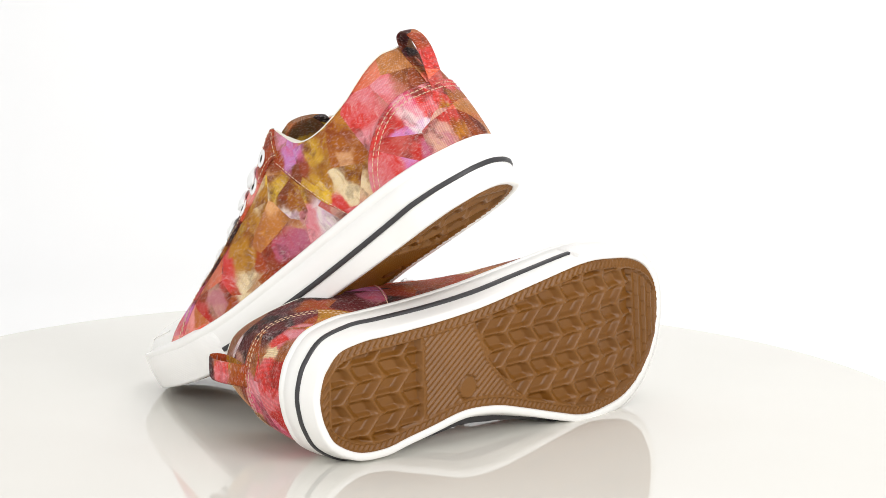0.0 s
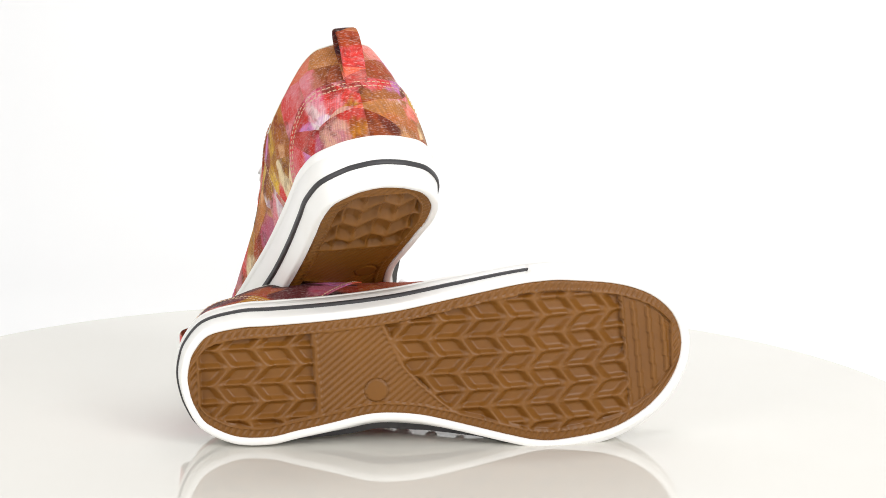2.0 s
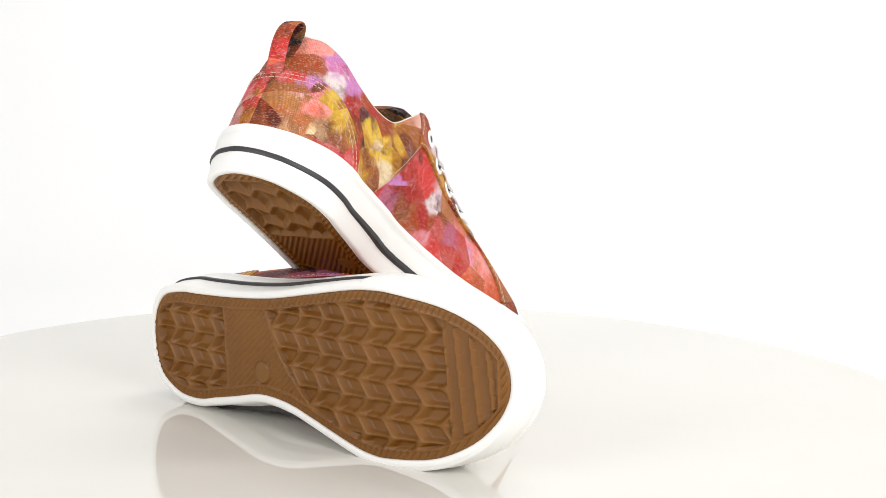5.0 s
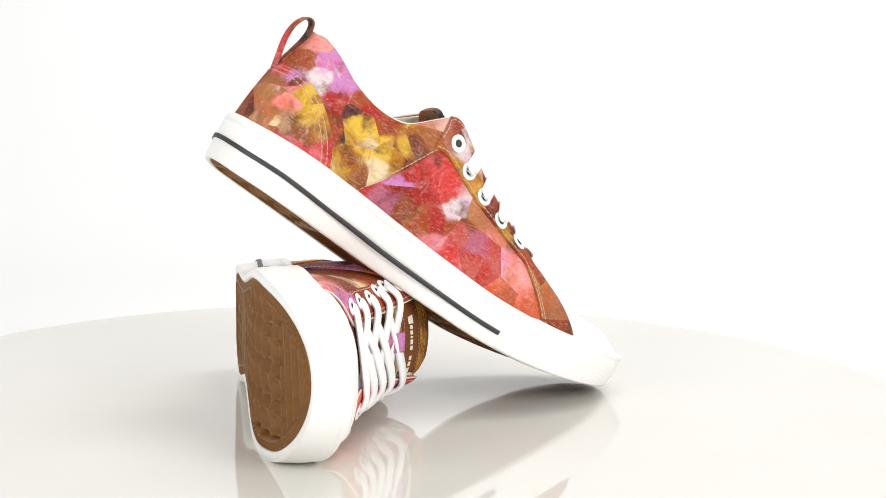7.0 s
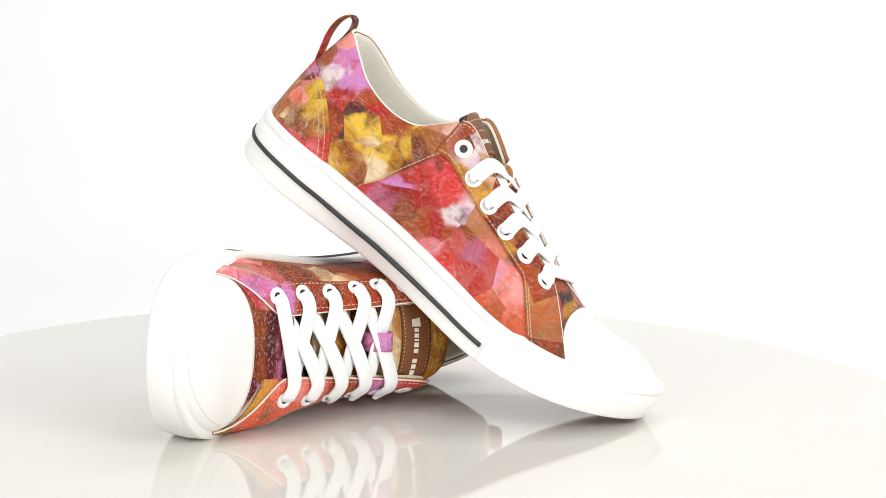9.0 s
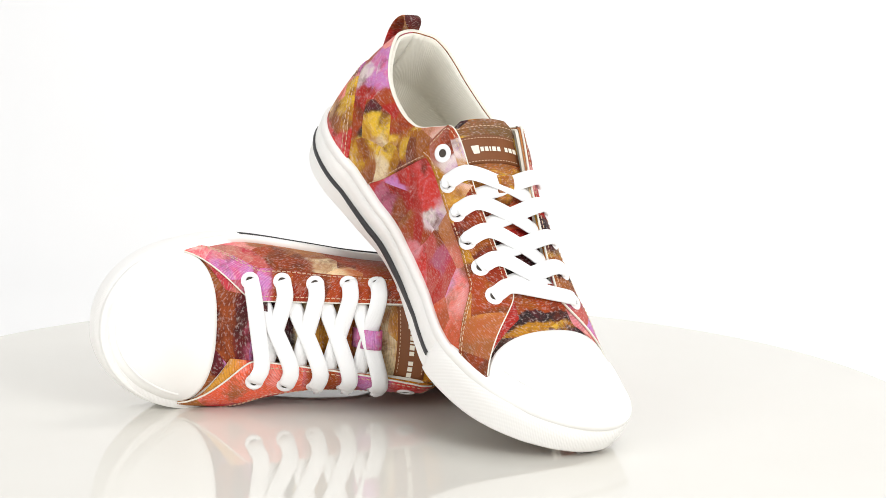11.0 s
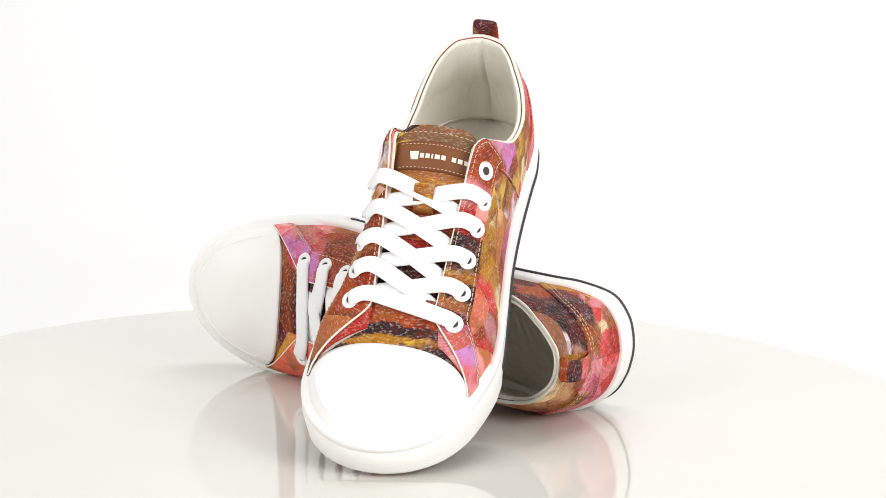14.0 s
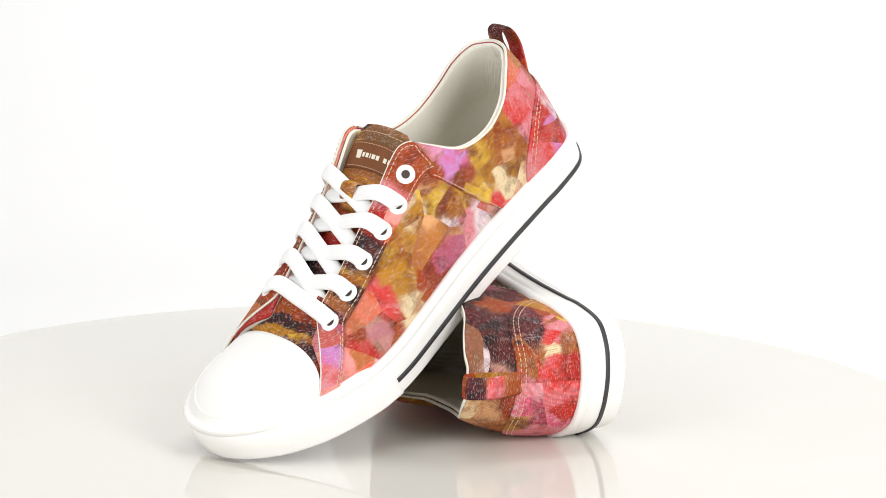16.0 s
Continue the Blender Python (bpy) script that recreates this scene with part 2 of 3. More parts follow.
def half_ring(inset):
    """Outer and inner side of the outline, moved inwards, each as x and half width in order of x."""
    ring = RING - OUTWARD * inset
    tip = np.argmax(ring[:, 0])
    order = np.roll(np.arange(NR), -tip)
    ring = ring[order]
    back = int(np.argmin(ring[:, 0]))
    outer, inner = ring[: back + 1][::-1], np.concatenate([ring[back:], ring[:1]])
    return [(np.maximum.accumulate(h[:, 0]), np.abs(h[:, 1] - np.interp(h[:, 0], (h[0, 0], h[-1, 0]), (h[0, 1], h[-1, 1])))) for h in (outer, inner)]


HALVES = {inset: half_ring(inset) for inset in (0.0, 2.5, 3.8)}


def width_at(x, inner, inset=0.0):
    xs, ys = HALVES[inset][1 if inner else 0]
    return float(np.interp(x, xs, ys))


# top edge of the upper, by the foot of each section on the outline: foot x, then top x, half gap, height
TOP_EDGE = [(-1, 11, 0, 93.5), (3, 12.5, 8, 93), (10, 17, 15, 93), (22, 27, 22.5, 88.5), (40, 42, 28.5, 80.5), (60, 62, 31, 76.3), (78, 80, 30, 79.5), (92, 93, 26.5, 91),
            (100, 101, 23, 98), (108, 109, 21, 97), (135, 135, 19, 82), (170, 165, 17.5, 68.5), (205, 192, 16.5, 57.5), (232, 208, 16, 50)]


def lean_in(x):
    """How far the lacing lies towards the foot's inner side at x mm."""
    return float(np.interp(x, [60, 80, 105, 140, 190, 225], [0, 0.5, 5.6, 4.0, 2.0, 1.5]))


def upper(foot, inner, v, lift=0.0):
    """A point of the upper's surface (mm): foot is the x at the outline, v runs from the sole to the top edge; lift is in mm along its normal."""
    def raw(foot, v):
        f = max(foot, 0.0)
        side = 1 if inner else -1
        y0 = max(width_at(f, inner) - 1.6 + 2.0 * (flare(f, inner) - 1.0) * min(1.0, f / 25) * (1 if f < 190 else 0), 0.0)
        x0 = f + 2.0 * max(0.0, 1 - f / 18)
        xt, yt, zt = spline(TOP_EDGE, f if f > 0 else -1)
        if f <= 3:
            xt, yt, zt = 11 + 1.5 * f / 3, 8 * (f / 3) ** 0.6, 93.5 - 0.5 * f / 3
        z0 = spring(f) + wall_top(f) - 6
        lean = np.interp(f, [0, 60, 110, 160, 235], [0.55, 0.62, 0.80, 0.86, 0.80])
        yc = max(y0 + 1.0, float(np.interp(f, [40, 80, 125, 160], [0, 33, 33.5, 30])))
        if not inner:
            zt -= 2.5 * min(1.0, max(0.0, (f - 140) / 40))
        yt += (1 if inner else -0.35) * lean_in(f)
        yt += (-1.8 if inner else 3.0) * float(np.interp(f, [25, 55, 80, 104], [0, 1, 1, 0]))
        yc += 0.5 * lean_in(f) if inner else float(np.interp(f, [8, 30, 60, 105, 150], [0, 1.5, 3.5, 5.0, 0]))
        yc += float(np.interp(f, [70, 95, 120, 160], [0, 4.5, 3.0, 0])) if inner else 0.0
        c = np.array([x0 + (xt - x0) * 0.25 - 2.5 * max(0, 1 - f / 25), yc, z0 + (zt - z0) * lean])
        a, b = np.array([x0, y0, z0]), np.array([xt, yt, zt])
        p = (1 - v) ** 2 * a + 2 * v * (1 - v) * c + v * v * b
        return np.array([p[0], side * p[1], p[2]])
    p = raw(foot, v)
    if lift:
        du = raw(foot + 0.5, v) - raw(max(foot - 0.5, 0), v)
        dv = raw(foot, min(v + 0.02, 1)) - raw(foot, max(v - 0.02, 0))
        nrm = np.cross(du, dv) * (1 if inner else -1)
        nrm = nrm / (np.linalg.norm(nrm) + 1e-9)
        if nrm[1] * (1 if inner else -1) + (1.2 * nrm[2] if foot > 150 else 0.0) < 0 and foot > 8:
            nrm = -nrm
        if foot <= 8 and nrm[0] > 0:
            nrm = -nrm
        if foot < 0.3:
            nrm = np.array([nrm[0], 0.0, nrm[2]]) / (math.hypot(nrm[0], nrm[2]) + 1e-9)
        p = p + nrm * lift
    if foot < 0.3:
        p[1] = 0.0
    return p


def crest(x):
    """Height of the toe's ridge line at x mm."""
    return float(spline([(180, 63), (195, 56), (210, 50), (225, 47.8), (240, 49), (252, 50), (260, 48.8), (268, 46.5), (274, 43.5), (280, 39)], x))


def dome(x, a, grow=0.0):
    """The toe box: x in mm, a from -1 (outer side) to 1 (inner side)."""
    inner = a > 0
    w = max(width_at(x, inner, 2.5), 0.3) + grow * 0.5
    base = spring(x) + min(wall_top(x), 26) - 5
    h = crest(x) + grow - base
    th = abs(a) * math.pi / 2
    return np.array([x, (1 if inner else -1) * w * math.sin(th) ** 0.88, base + h * max(math.cos(th), 0) ** 0.72])


def tread(x, y, edge):
    """Relief (mm, towards the ground) of the outsole at x, y; edge is the distance to the sole's rim."""
    tri = lambda q: abs((q % 1.0) * 2 - 1)
    ribs = 0.3 + 0.5 * math.sin((x * 0.62 + y * 0.78) * 2 * math.pi / 3.0)
    if edge < 1.3:
        return 0.5
    if edge < 5.2:
        return 0.75 + 0.6 * math.sin((x * 0.80 + y * 0.60) * 2 * math.pi / 3.2)
    if edge < 6.4:
        return 1.5
    border = 107.5 + 11 * ((y + 26) / 26) ** 1.0 + 13 * max(0, (y + 4) / 26) ** 1.5
    heel_block, fore_block = 9 < x < 72.5 + y * 0.04, border < x < 242.5 + y * 0.08
    if not heel_block and not fore_block and x < 200:
        if math.hypot(x - 104, y - 11.8) < 6:
            return 1.0
        if 6.0 <= math.hypot(x - 104, y - 11.8) < 6.8:
            return -0.3
        near = min(abs(x - 72.5 - y * 0.04), abs(x - border))
        return 1.2 if near < 1.2 else ribs + 0.3
    if heel_block or fore_block:
        q = y / 19.4 + 0.25
        w = tri(q)                                        # zigzag across the foot
        u = ((x + 0.12 * y - 8.0 * w) / 18.5) % 1.0
        across, along = min(u, 1 - u) * 18.5, min(w, 1 - w) * 9.7
        rim = min(abs(x - 9), abs(x - 72.5 - y * 0.04)) if heel_block else min(abs(x - border), abs(x - 242.5 - y * 0.08))
        if rim < 1.3:
            return 0.9
        hollow = min(max(across - 0.35, 0.0), 4.4)
        return 1.0 - 0.95 * hollow + 0.85 * max(0.0, 1 - along / 2.4) * min(hollow, 3.2)
    bar = abs(((x - 248.5 - y * 0.09) / 8.2) % 1.0 - 0.5)
    return 1.1 if bar > 0.36 and edge > 8 else -0.7 + 0.25 * math.sin(x * 4) * math.sin(y * 4)


def mirror(rows, m):
    """mm to metres, the inner side to the left (m = 1, right shoe) or to the right (m = -1, left shoe)."""
    return [[(p[0] / 1000, m * p[1] / 1000, p[2] / 1000) for p in r] for r in rows]


def letters(parent, m, at):
    """The label's print as plain marks: a slanted badge and bars, across the tongue."""
    bm = bmesh.new()
    y = -13.0
    for k, w in enumerate((5.2, 2.2, 2.4, 1.0, 2.8, 2.4, 0, 2.4, 2.6, 2.8)):
        if w:
            h = 2.5 if k == 0 else 1.35
            quad = []
            for dy, dx in ((0, h), (w, h), (w, -h), (0, -h)):
                skew = 1.2 * (1 if dx < 0 else 0) * (1 if k == 0 and dy == 0 else 0)
                quad.append(bm.verts.new(at(y + dy + skew, dx * 0.8)))
            bm.faces.new(quad)
        y += (w or 1.6) + 0.9
    return part("label_print", bm, INK, parent, "cream printed marks on the label")


def stitches(name, path, normals, parent, step=2.9, length=2.0, wide=0.28):
    """A row of sewing stitches along path (metres)."""
    P = np.array(path)
    s = np.concatenate([[0], np.cumsum(np.linalg.norm(np.diff(P, axis=0), axis=1))]) * 1000
    verts, faces = [], []
    n = int(s[-1] / step)
    for k in range(n):
        a, b = k * step, k * step + length
        pa, pb = (np.array([np.interp(q, s, P[:, i]) for i in range(3)]) for q in (a, b))
        nn = np.array([np.interp(a, s, np.array(normals)[:, i]) for i in range(3)])
        t = pb - pa
        t = t / (np.linalg.norm(t) + 1e-9)
        side = np.cross(nn, t) * wide / 1000
        up = nn * 0.35 / 1000
        o = len(verts)
        verts += [tuple(v) for v in (pa - side, pa + side, pb + side, pb - side, pa * 0.7 + pb * 0.3 + up, pa * 0.3 + pb * 0.7 + up)]
        faces += [(o, o + 4, o + 5, o + 3), (o + 1, o + 2, o + 5, o + 4), (o, o + 1, o + 4), (o + 3, o + 5, o + 2)]
    mesh = bpy.data.meshes.new(name)
    mesh.from_pydata(verts, [], faces)
    return part(name, mesh, THREAD, parent)


def seam_on_upper(name, pairs, inner, m, parent, lift):
    """Stitches along a line of (foot, v) on one side of the upper."""
    dense = smooth_path([(a, b, 0) for a, b in pairs], 40)
    path = mirror([[upper(a, inner, b, lift) for a, b, _ in dense]], m)[0]
    over = mirror([[upper(a, inner, b, lift + 1) for a, b, _ in dense]], m)[0]
    stitches(name, path, [(np.array(q) - np.array(p)) * 1000 for p, q in zip(path, over)], parent)


def patch(foots, vs, inner, lift, m):
    """Grid over foots x [0..1]; vs(foot, u) gives v."""
    rows = [[upper(f, inner, vs(f, u), lift(f, u) if callable(lift) else lift) for u in np.linspace(0, 1, 26)] for f in foots]
    if inner:
        rows = rows[::-1]
    rows = mirror(rows, m)
    return rows[::-1] if m < 0 else rows


EYES = {False: [(113.0, 0.8), (127.0, 0.74), (143.0, 0.76), (163.0, 0.8), (183.0, 0.8), (204.0, 0.8)],
        True: [(109.0, 0.75), (124.0, 0.7), (141.0, 0.7), (159.0, 0.7), (178.0, 0.76), (199.0, 0.8)]}


def sneaker(name, m, prints, label, loose=0.0):
    """A low canvas sneaker with its base at the heel; m = 1 right shoe, -1 left shoe; loose: how far the tongue's end stands up (mm)."""
    shoe = tagged(new(name), label, "shoe", "pair of sneakers")
    Z = np.array([spring(x) for x, _ in RING])
    top = np.array([wall_top(x) for x, _ in RING])

    def ringed(profile):
        """Sweep a profile of (inset mm, height mm as a part of the wall, extra mm) round the outline."""
        return [[(*(RING[i] - OUTWARD[i] * (inset if inset > 3.1 else inset * flare(RING[i][0], RING[i][1] > 0) if inset < 0 else inset)), Z[i] + top[i] * part_h + extra) for inset, part_h, extra in profile] for i in range(NR)]

    # rubber wall round the sole
    wall = part("sole_wall", sheet(mirror(ringed([(4.4, 0, 6.5), (4.3, 0, 1.6), (3.8, 0, 0.4), (3.2, 0, 0.0), (0.7, 0, 0.0), (0.1, 0, 0.5), (-0.2, 0, 1.5), (-0.5, 0.2, 0), (-1.2, 0.4, 0), (-1.7, 0.6, 0), (-2.1, 0.80, 0), (-1.8, 0.815, 0), (-2.2, 0.83, 0),
                (-2.1, 0.95, 0), (-1.6, 0.985, 0), (-0.6, 1, 0), (1.5, 1, -0.4), (5.0, 1, -4)]), m), closed=True), WHITE, shoe, "white rubber wall of the sole")
    # black stripe, from the toe bumper's one end round the heel to the other
    run = [i for i in range(NR) if RING[i][0] < 189]
    s0 = lambda i: Z[i] + np.interp(RING[i][0], [0, 33, 116, 189], [12.6, 13.2, 10.6, 9.2])
    srows = [[(*(RING[i] - OUTWARD[i] * (ins if ins > 0 else ins - 1.75 * (flare(RING[i][0], RING[i][1] > 0) - 1))), s0(i) + dz) for ins, dz in ((0.5, -1.5), (-1.7, -1.3), (-1.95, -1.0), (-2.15, 1.0), (-2.05, 1.25), (0.5, 1.5))] for i in run]
    part("stripe", sheet(mirror(srows, m)), STRIPE, wall, "thin black rubber stripe")
    # knurled bumper round the toe
    start = [i for i in range(NR) if RING[i][0] > 186]
    start = [i for i in start if i > NR // 2] + [i for i in start if i <= NR // 2]
    brows = []
    for k, i in enumerate(start):
        slope = max(0.0, (206 - RING[i][0]) / 20)
        low, high = 0.6, top[i] + 1.2 - 5.5 * max(0.0, slope) ** 1.5 - 4.0 * max(0.0, (RING[i][0] - 245) / 36) ** 1.5
        end = 0.0 if k in (0, len(start) - 1) else 1.0
        fl = flare(RING[i][0])
        out = 1.5 * end
        brows.append([(*(RING[i] + OUTWARD[i] * o), Z[i] + h) for o, h in ((-1.0, low - 0.2), (out * 0.9 - (1 - end), low), (out - (1 - end), low + 1), (out + 1.0 * fl * end - (1 - end), high * 0.5), (out * 0.8 + 2.0 * fl - 1.2, high - 2.2), (out * 0.5 + 1.7 * fl - 2.2, high - 0.5), (-3.8, high + 0.5))])
    part("toe_bumper", sheet(mirror(brows, m)), KNURL, shoe, "white knurled rubber toe bumper")

    # gum outsole with moulded tread
    xs = np.concatenate([np.linspace(3.0, 9, 14)[:-1], np.linspace(9, 269, 330), np.linspace(269, 275.2, 14)[1:]])
    NY = 110
    rows = []
    for x in xs:
        lo, hi = -width_at(x, False, 3.8), width_at(x, True, 3.8)
        if lo > hi:
            lo = hi = 0
        row = []
        for j in range(NY + 1):
            y = lo + (hi - lo) * j / NY
            edge = min(y - lo, hi - y, x - 4.0, (274.6 - x)) + 0.2
            row.append((x, y, spring(x) + 1.5 - (tread(x, y, edge) if 0 < j < NY else -0.8)))
        rows.append(row)
    part("outsole", sheet(mirror(rows, m)), GUM, shoe, "brown gum rubber outsole with star-shaped tread")

    # toe cap and the vamp behind it
    def cap_edge(a):
        return 213 + 20 * abs(a) ** 2.2
    cap = [[dome(cap_edge(a) + (276.3 - cap_edge(a)) * u, a, 1.2) for a in np.linspace(-0.999, 0.999, 61)] for u in 1 - (1 - np.linspace(0, 1, 44)) ** 1.7]
    part("toe_cap", slab(mirror(cap[::-1] if m < 0 else cap, m), 0.0018), WHITE, shoe, "smooth white rubber toe cap")
    for inset in (7.5,):
        rib = []
        for i in start:
            x, y = RING[i] - OUTWARD[i] * inset
            if x > cap_edge(0.9) + 2:
                w = max(width_at(x, y > 0, 2.5), 0.3) + 0.6
                th = math.asin(min(1.0, abs(y) / w) ** (1 / 0.88))
                rib.append(dome(x, math.copysign(th * 2 / math.pi, y), 1.2))
        rib = mirror([rib], m)[0]
        part("toe_rib", tube(rib, [(0, 0, 1)] * len(rib), 0.0008, 0.0004, 6), WHITE, shoe, "raised rib round the toe cap")
    vamp = [[dome(x, a, -0.6) for a in np.linspace(-0.99, 0.99, 51)] for x in np.linspace(186, 240, 24)]
    part("vamp", slab(mirror(vamp[::-1] if m < 0 else vamp, m), 0.0012), prints["vamp"], shoe, "printed canvas vamp behind the toe cap")

    # upper: quarters with their linings, rear panels, eyestays
    feet = list(np.concatenate([np.linspace(0, 6, 9)[:-1], np.linspace(6, 30, 14)[:-1], np.linspace(30, 226, 60)]))
    padding = lambda f, u: -1.5 - 2.6 * float(np.interp(f, [0, 80, 100], [1, 1, 0])) * math.sin(math.pi * min(1.0, max(0.0, (u - 0.40) / 0.60))) ** 0.7
    for inner in (False, True):
        side = "inner" if inner else "outer"
        part("quarter", slab(patch(feet, lambda f, u: u, inner, 0.0, m), 0.0010), prints["quarter_" + side], shoe, "printed canvas side panel")
        part("lining", slab(patch(feet, lambda f, u: u * 0.995, inner, padding, m), 0.0016), LINING, shoe, "off-white woven lining")
        # rear panel up to the slanted seam
        back = list(np.concatenate([np.linspace(0, 6, 9)[:-1], np.linspace(6, 30, 12)[:-1], np.linspace(30, 103, 36)]))
        seam = lambda f: 0.0 if f < 69 else (f - 69) / 34 * 0.60
        part("rear_panel", slab(patch(back, lambda f, u: seam(f) + (0.992 - seam(f)) * u, inner, 0.8, m), 0.0009), prints["rear_" + side], shoe, "printed canvas collar panel")
        seam_on_upper("stitching", [(70.5 + 1.5, seam(70.5) + 0.01), (85, seam(85) + 0.035), (103, seam(103) + 0.03)], inner, m, shoe, 0.95)
        # heel counter, a low arch round the back
        feetc = list(np.concatenate([np.linspace(0, 6, 10)[:-1], np.linspace(6, 53, 34)]))
        arch = lambda f: 0.60 * max(0.0, 1 - (f / 53.3) ** 2.6) ** 0.62
        part("heel_counter", slab(patch(feetc, lambda f, u: arch(f) * u, inner, 1.7, m), 0.0009), prints["heel_" + side], shoe, "printed canvas heel counter")
        for inset in (0.035, 0.075):
            seam_on_upper("stitching", [(f, max(arch(f) - inset * (1 + (f / 40) ** 3), 0.0)) for f in (0.2, 5, 12, 22, 32, 42, 48, 51)], inner, m, shoe, 1.85)
        # eyestay: strip along the lacing edge, widening into a wing at the toe
        strip = list(np.linspace(98, 231, 60))
        wing = 184 if inner else 196
        hold = 0.58 if inner else 0.65
        low = lambda f: hold if f < wing else hold - hold * min(1, ((f - wing) / 28)) ** 1.3
        tip = lambda f: 1.0 if f < 204 else 1.0 - 0.8 * ((f - 204) / 27) ** 2
        part("eyestay", slab(patch(strip, lambda f, u: low(f) + (max(tip(f), low(f) + 0.02) - low(f)) * u, inner, 1.5, m), 0.0014), prints["eyestay_" + side], shoe, "printed canvas lacing strip with eyelets")
        seam_on_upper("stitching", [(f, low(f) + 0.03) for f in (99, 120, 150, 180, wing, wing + 9, wing + 17, wing + 23)], inner, m, shoe, 1.65)
        seam_on_upper("stitching", [(f, low(f) + 0.075) for f in (wing + 8, wing + 14, wing + 20, wing + 25, wing + 28)], inner, m, shoe, 1.65)
        seam_on_upper("stitching", [(99.5, 0.70), (99.8, 0.85), (101, 0.955), (125, 0.955), (165, 0.955), (205, 0.955)], inner, m, shoe, 1.65)
        edge = [mirror([[upper(f, inner, max(tip(f), low(f) + 0.02), 0.9)]], m)[0][0] for f in np.linspace(98.5, 231, 60)]
        part("piping", tube(edge, [(0.2, 0, 1)] * 60, 0.0005, 0.0007, 6), LINING, shoe, "cream edge of the lacing strip")
        # eyelets
        for f, v in EYES[inner]:
            c, out = (np.array(mirror([[upper(f, inner, v, q)]], m)[0][0]) for q in (1.6, 2.6))
            nrm = Vector(out - c).normalized()
            turn = nrm.to_track_quat("Z", "Y").to_matrix()
            ring = []
            for k in range(25):
                a = 2 * math.pi * k / 24
                ring.append([Vector(c) + turn @ Vector(((3.7 + 1.5 * math.cos(b)) * math.cos(a), (3.7 + 1.5 * math.cos(b)) * math.sin(a), 0.75 * math.sin(b))) / 1000 for b in np.linspace(0, 2 * math.pi, 9)])
            eye = part("eyelet", sheet(ring), EYELET, shoe, "white enamelled metal eyelet")
            # the strip isn't cut: a dark disc stands for the shade in the hole
            bm = bmesh.new()
            bmesh.ops.create_circle(bm, cap_ends=True, segments=16, radius=0.0026)
            for v_ in bm.verts:
                v_.co = Vector(c) + nrm * 0.00012 + turn @ v_.co
            part("eyelet_hole_shade", bm, HOLE_SHADE, eye, "dark disc painted as the shade inside the eyelet")
    # collar binding
    loop = [mirror([[upper(f, False, 1.0, 0.0)]], m)[0][0] for f in feet[::-1] if f < 99] + [mirror([[upper(f, True, 1.0, 0.0)]], m)[0][0] for f in feet if 0 < f < 99]
    inside = Vector((0.055, 0, 0.075))
    part("collar_binding", tube(loop, [(inside - Vector(p)) for p in loop], 0.0005, 0.0010, 8), LINING, shoe, "off-white collar edge")
    # insole
    ins = [[(x, -(width_at(x, False) - 2) + (width_at(x, False) + width_at(x, True) - 4) * k / 12, spring(x) + 19 + (6 * abs(k / 6 - 1) ** 3)) for k in range(13)] for x in np.linspace(1, 200, 40)]
    part("insole", sheet(mirror(ins, m)), LINING, shoe, "off-white fabric insole")

    # dark print on the insole's heel, as plain bars
    bm = bmesh.new()
    for k, w in enumerate((3.0, 1.4, 1.4, 3.0)):
        y = -9 + 4.4 * k
        bm.faces.new([bm.verts.new((px / 1000, m * py / 1000, (19.6 + 6 * abs(py / 33) ** 3) / 1000)) for px, py in ((44, y), (48, y), (48, y + w), (44, y + w))])
    part("insole_print", bm, STRIPE, shoe, "dark printed marks on the insole")

    # tongue
    def tongue_at(x, y, lift=0.0):
        z = float(spline([(88, 105), (98, 101), (110, 93.5), (135, 78.2), (165, 65.5), (192, 54.5), (212, 48)], x))
        half = 27 if x < 150 else 24
        return np.array([x, y + 0.6 * lean_in(x), z + lift + loose * max(0.0, (142 - x) / 45) ** 1.5 - (5.0 + 0.05 * max(0, 130 - x)) * abs(y / half) ** 2.2 - 1.5])
    ton = []
    for x in np.linspace(96, 212, 44):
        half = float(np.interp(x, [96, 98, 102, 150, 212], [16, 20.5, 23.5, 23, 20]))
        ton.append([tongue_at(x, y) for y in np.linspace(-half, half, 25)])
    tongue = part("tongue", slab(mirror(ton[::-1] if m < 0 else ton, m), 0.003), prints["tongue"], shoe, "printed canvas tongue")
    stitches("stitching", mirror([[tongue_at(100.0, y, 0.2) for y in np.linspace(-20, 20, 30)]], m)[0], [(-0.4, 0, 1)] * 30, tongue)
    lab = [[tongue_at(x, y, 0.9) for y in np.linspace(-21, 21, 25)] for x in np.linspace(105, 118.5, 8)]
    tag = part("label", slab(mirror(lab[::-1] if m < 0 else lab, m), 0.0012), LEATHER, tongue, "brown leather label")
    letters(tag, m, lambda y, dx: tuple(np.array(tongue_at(111.8 - dx, m * y, 1.25)) * (0.001, 0.001 * m, 0.001)))
    for x in (106.2, 117.3):
        stitches("stitching", mirror([[tongue_at(x, y, 1.0) for y in np.linspace(-20, 20, 30)]], m)[0], [(-0.4, 0, 1)] * 30, tag, 2.2, 1.4, 0.2)

    # laces: from an eyelet over its strip's edge, across, and under the next strip
    def lace_point(f, v, inner, lift):
        return upper(f, inner, v, lift)
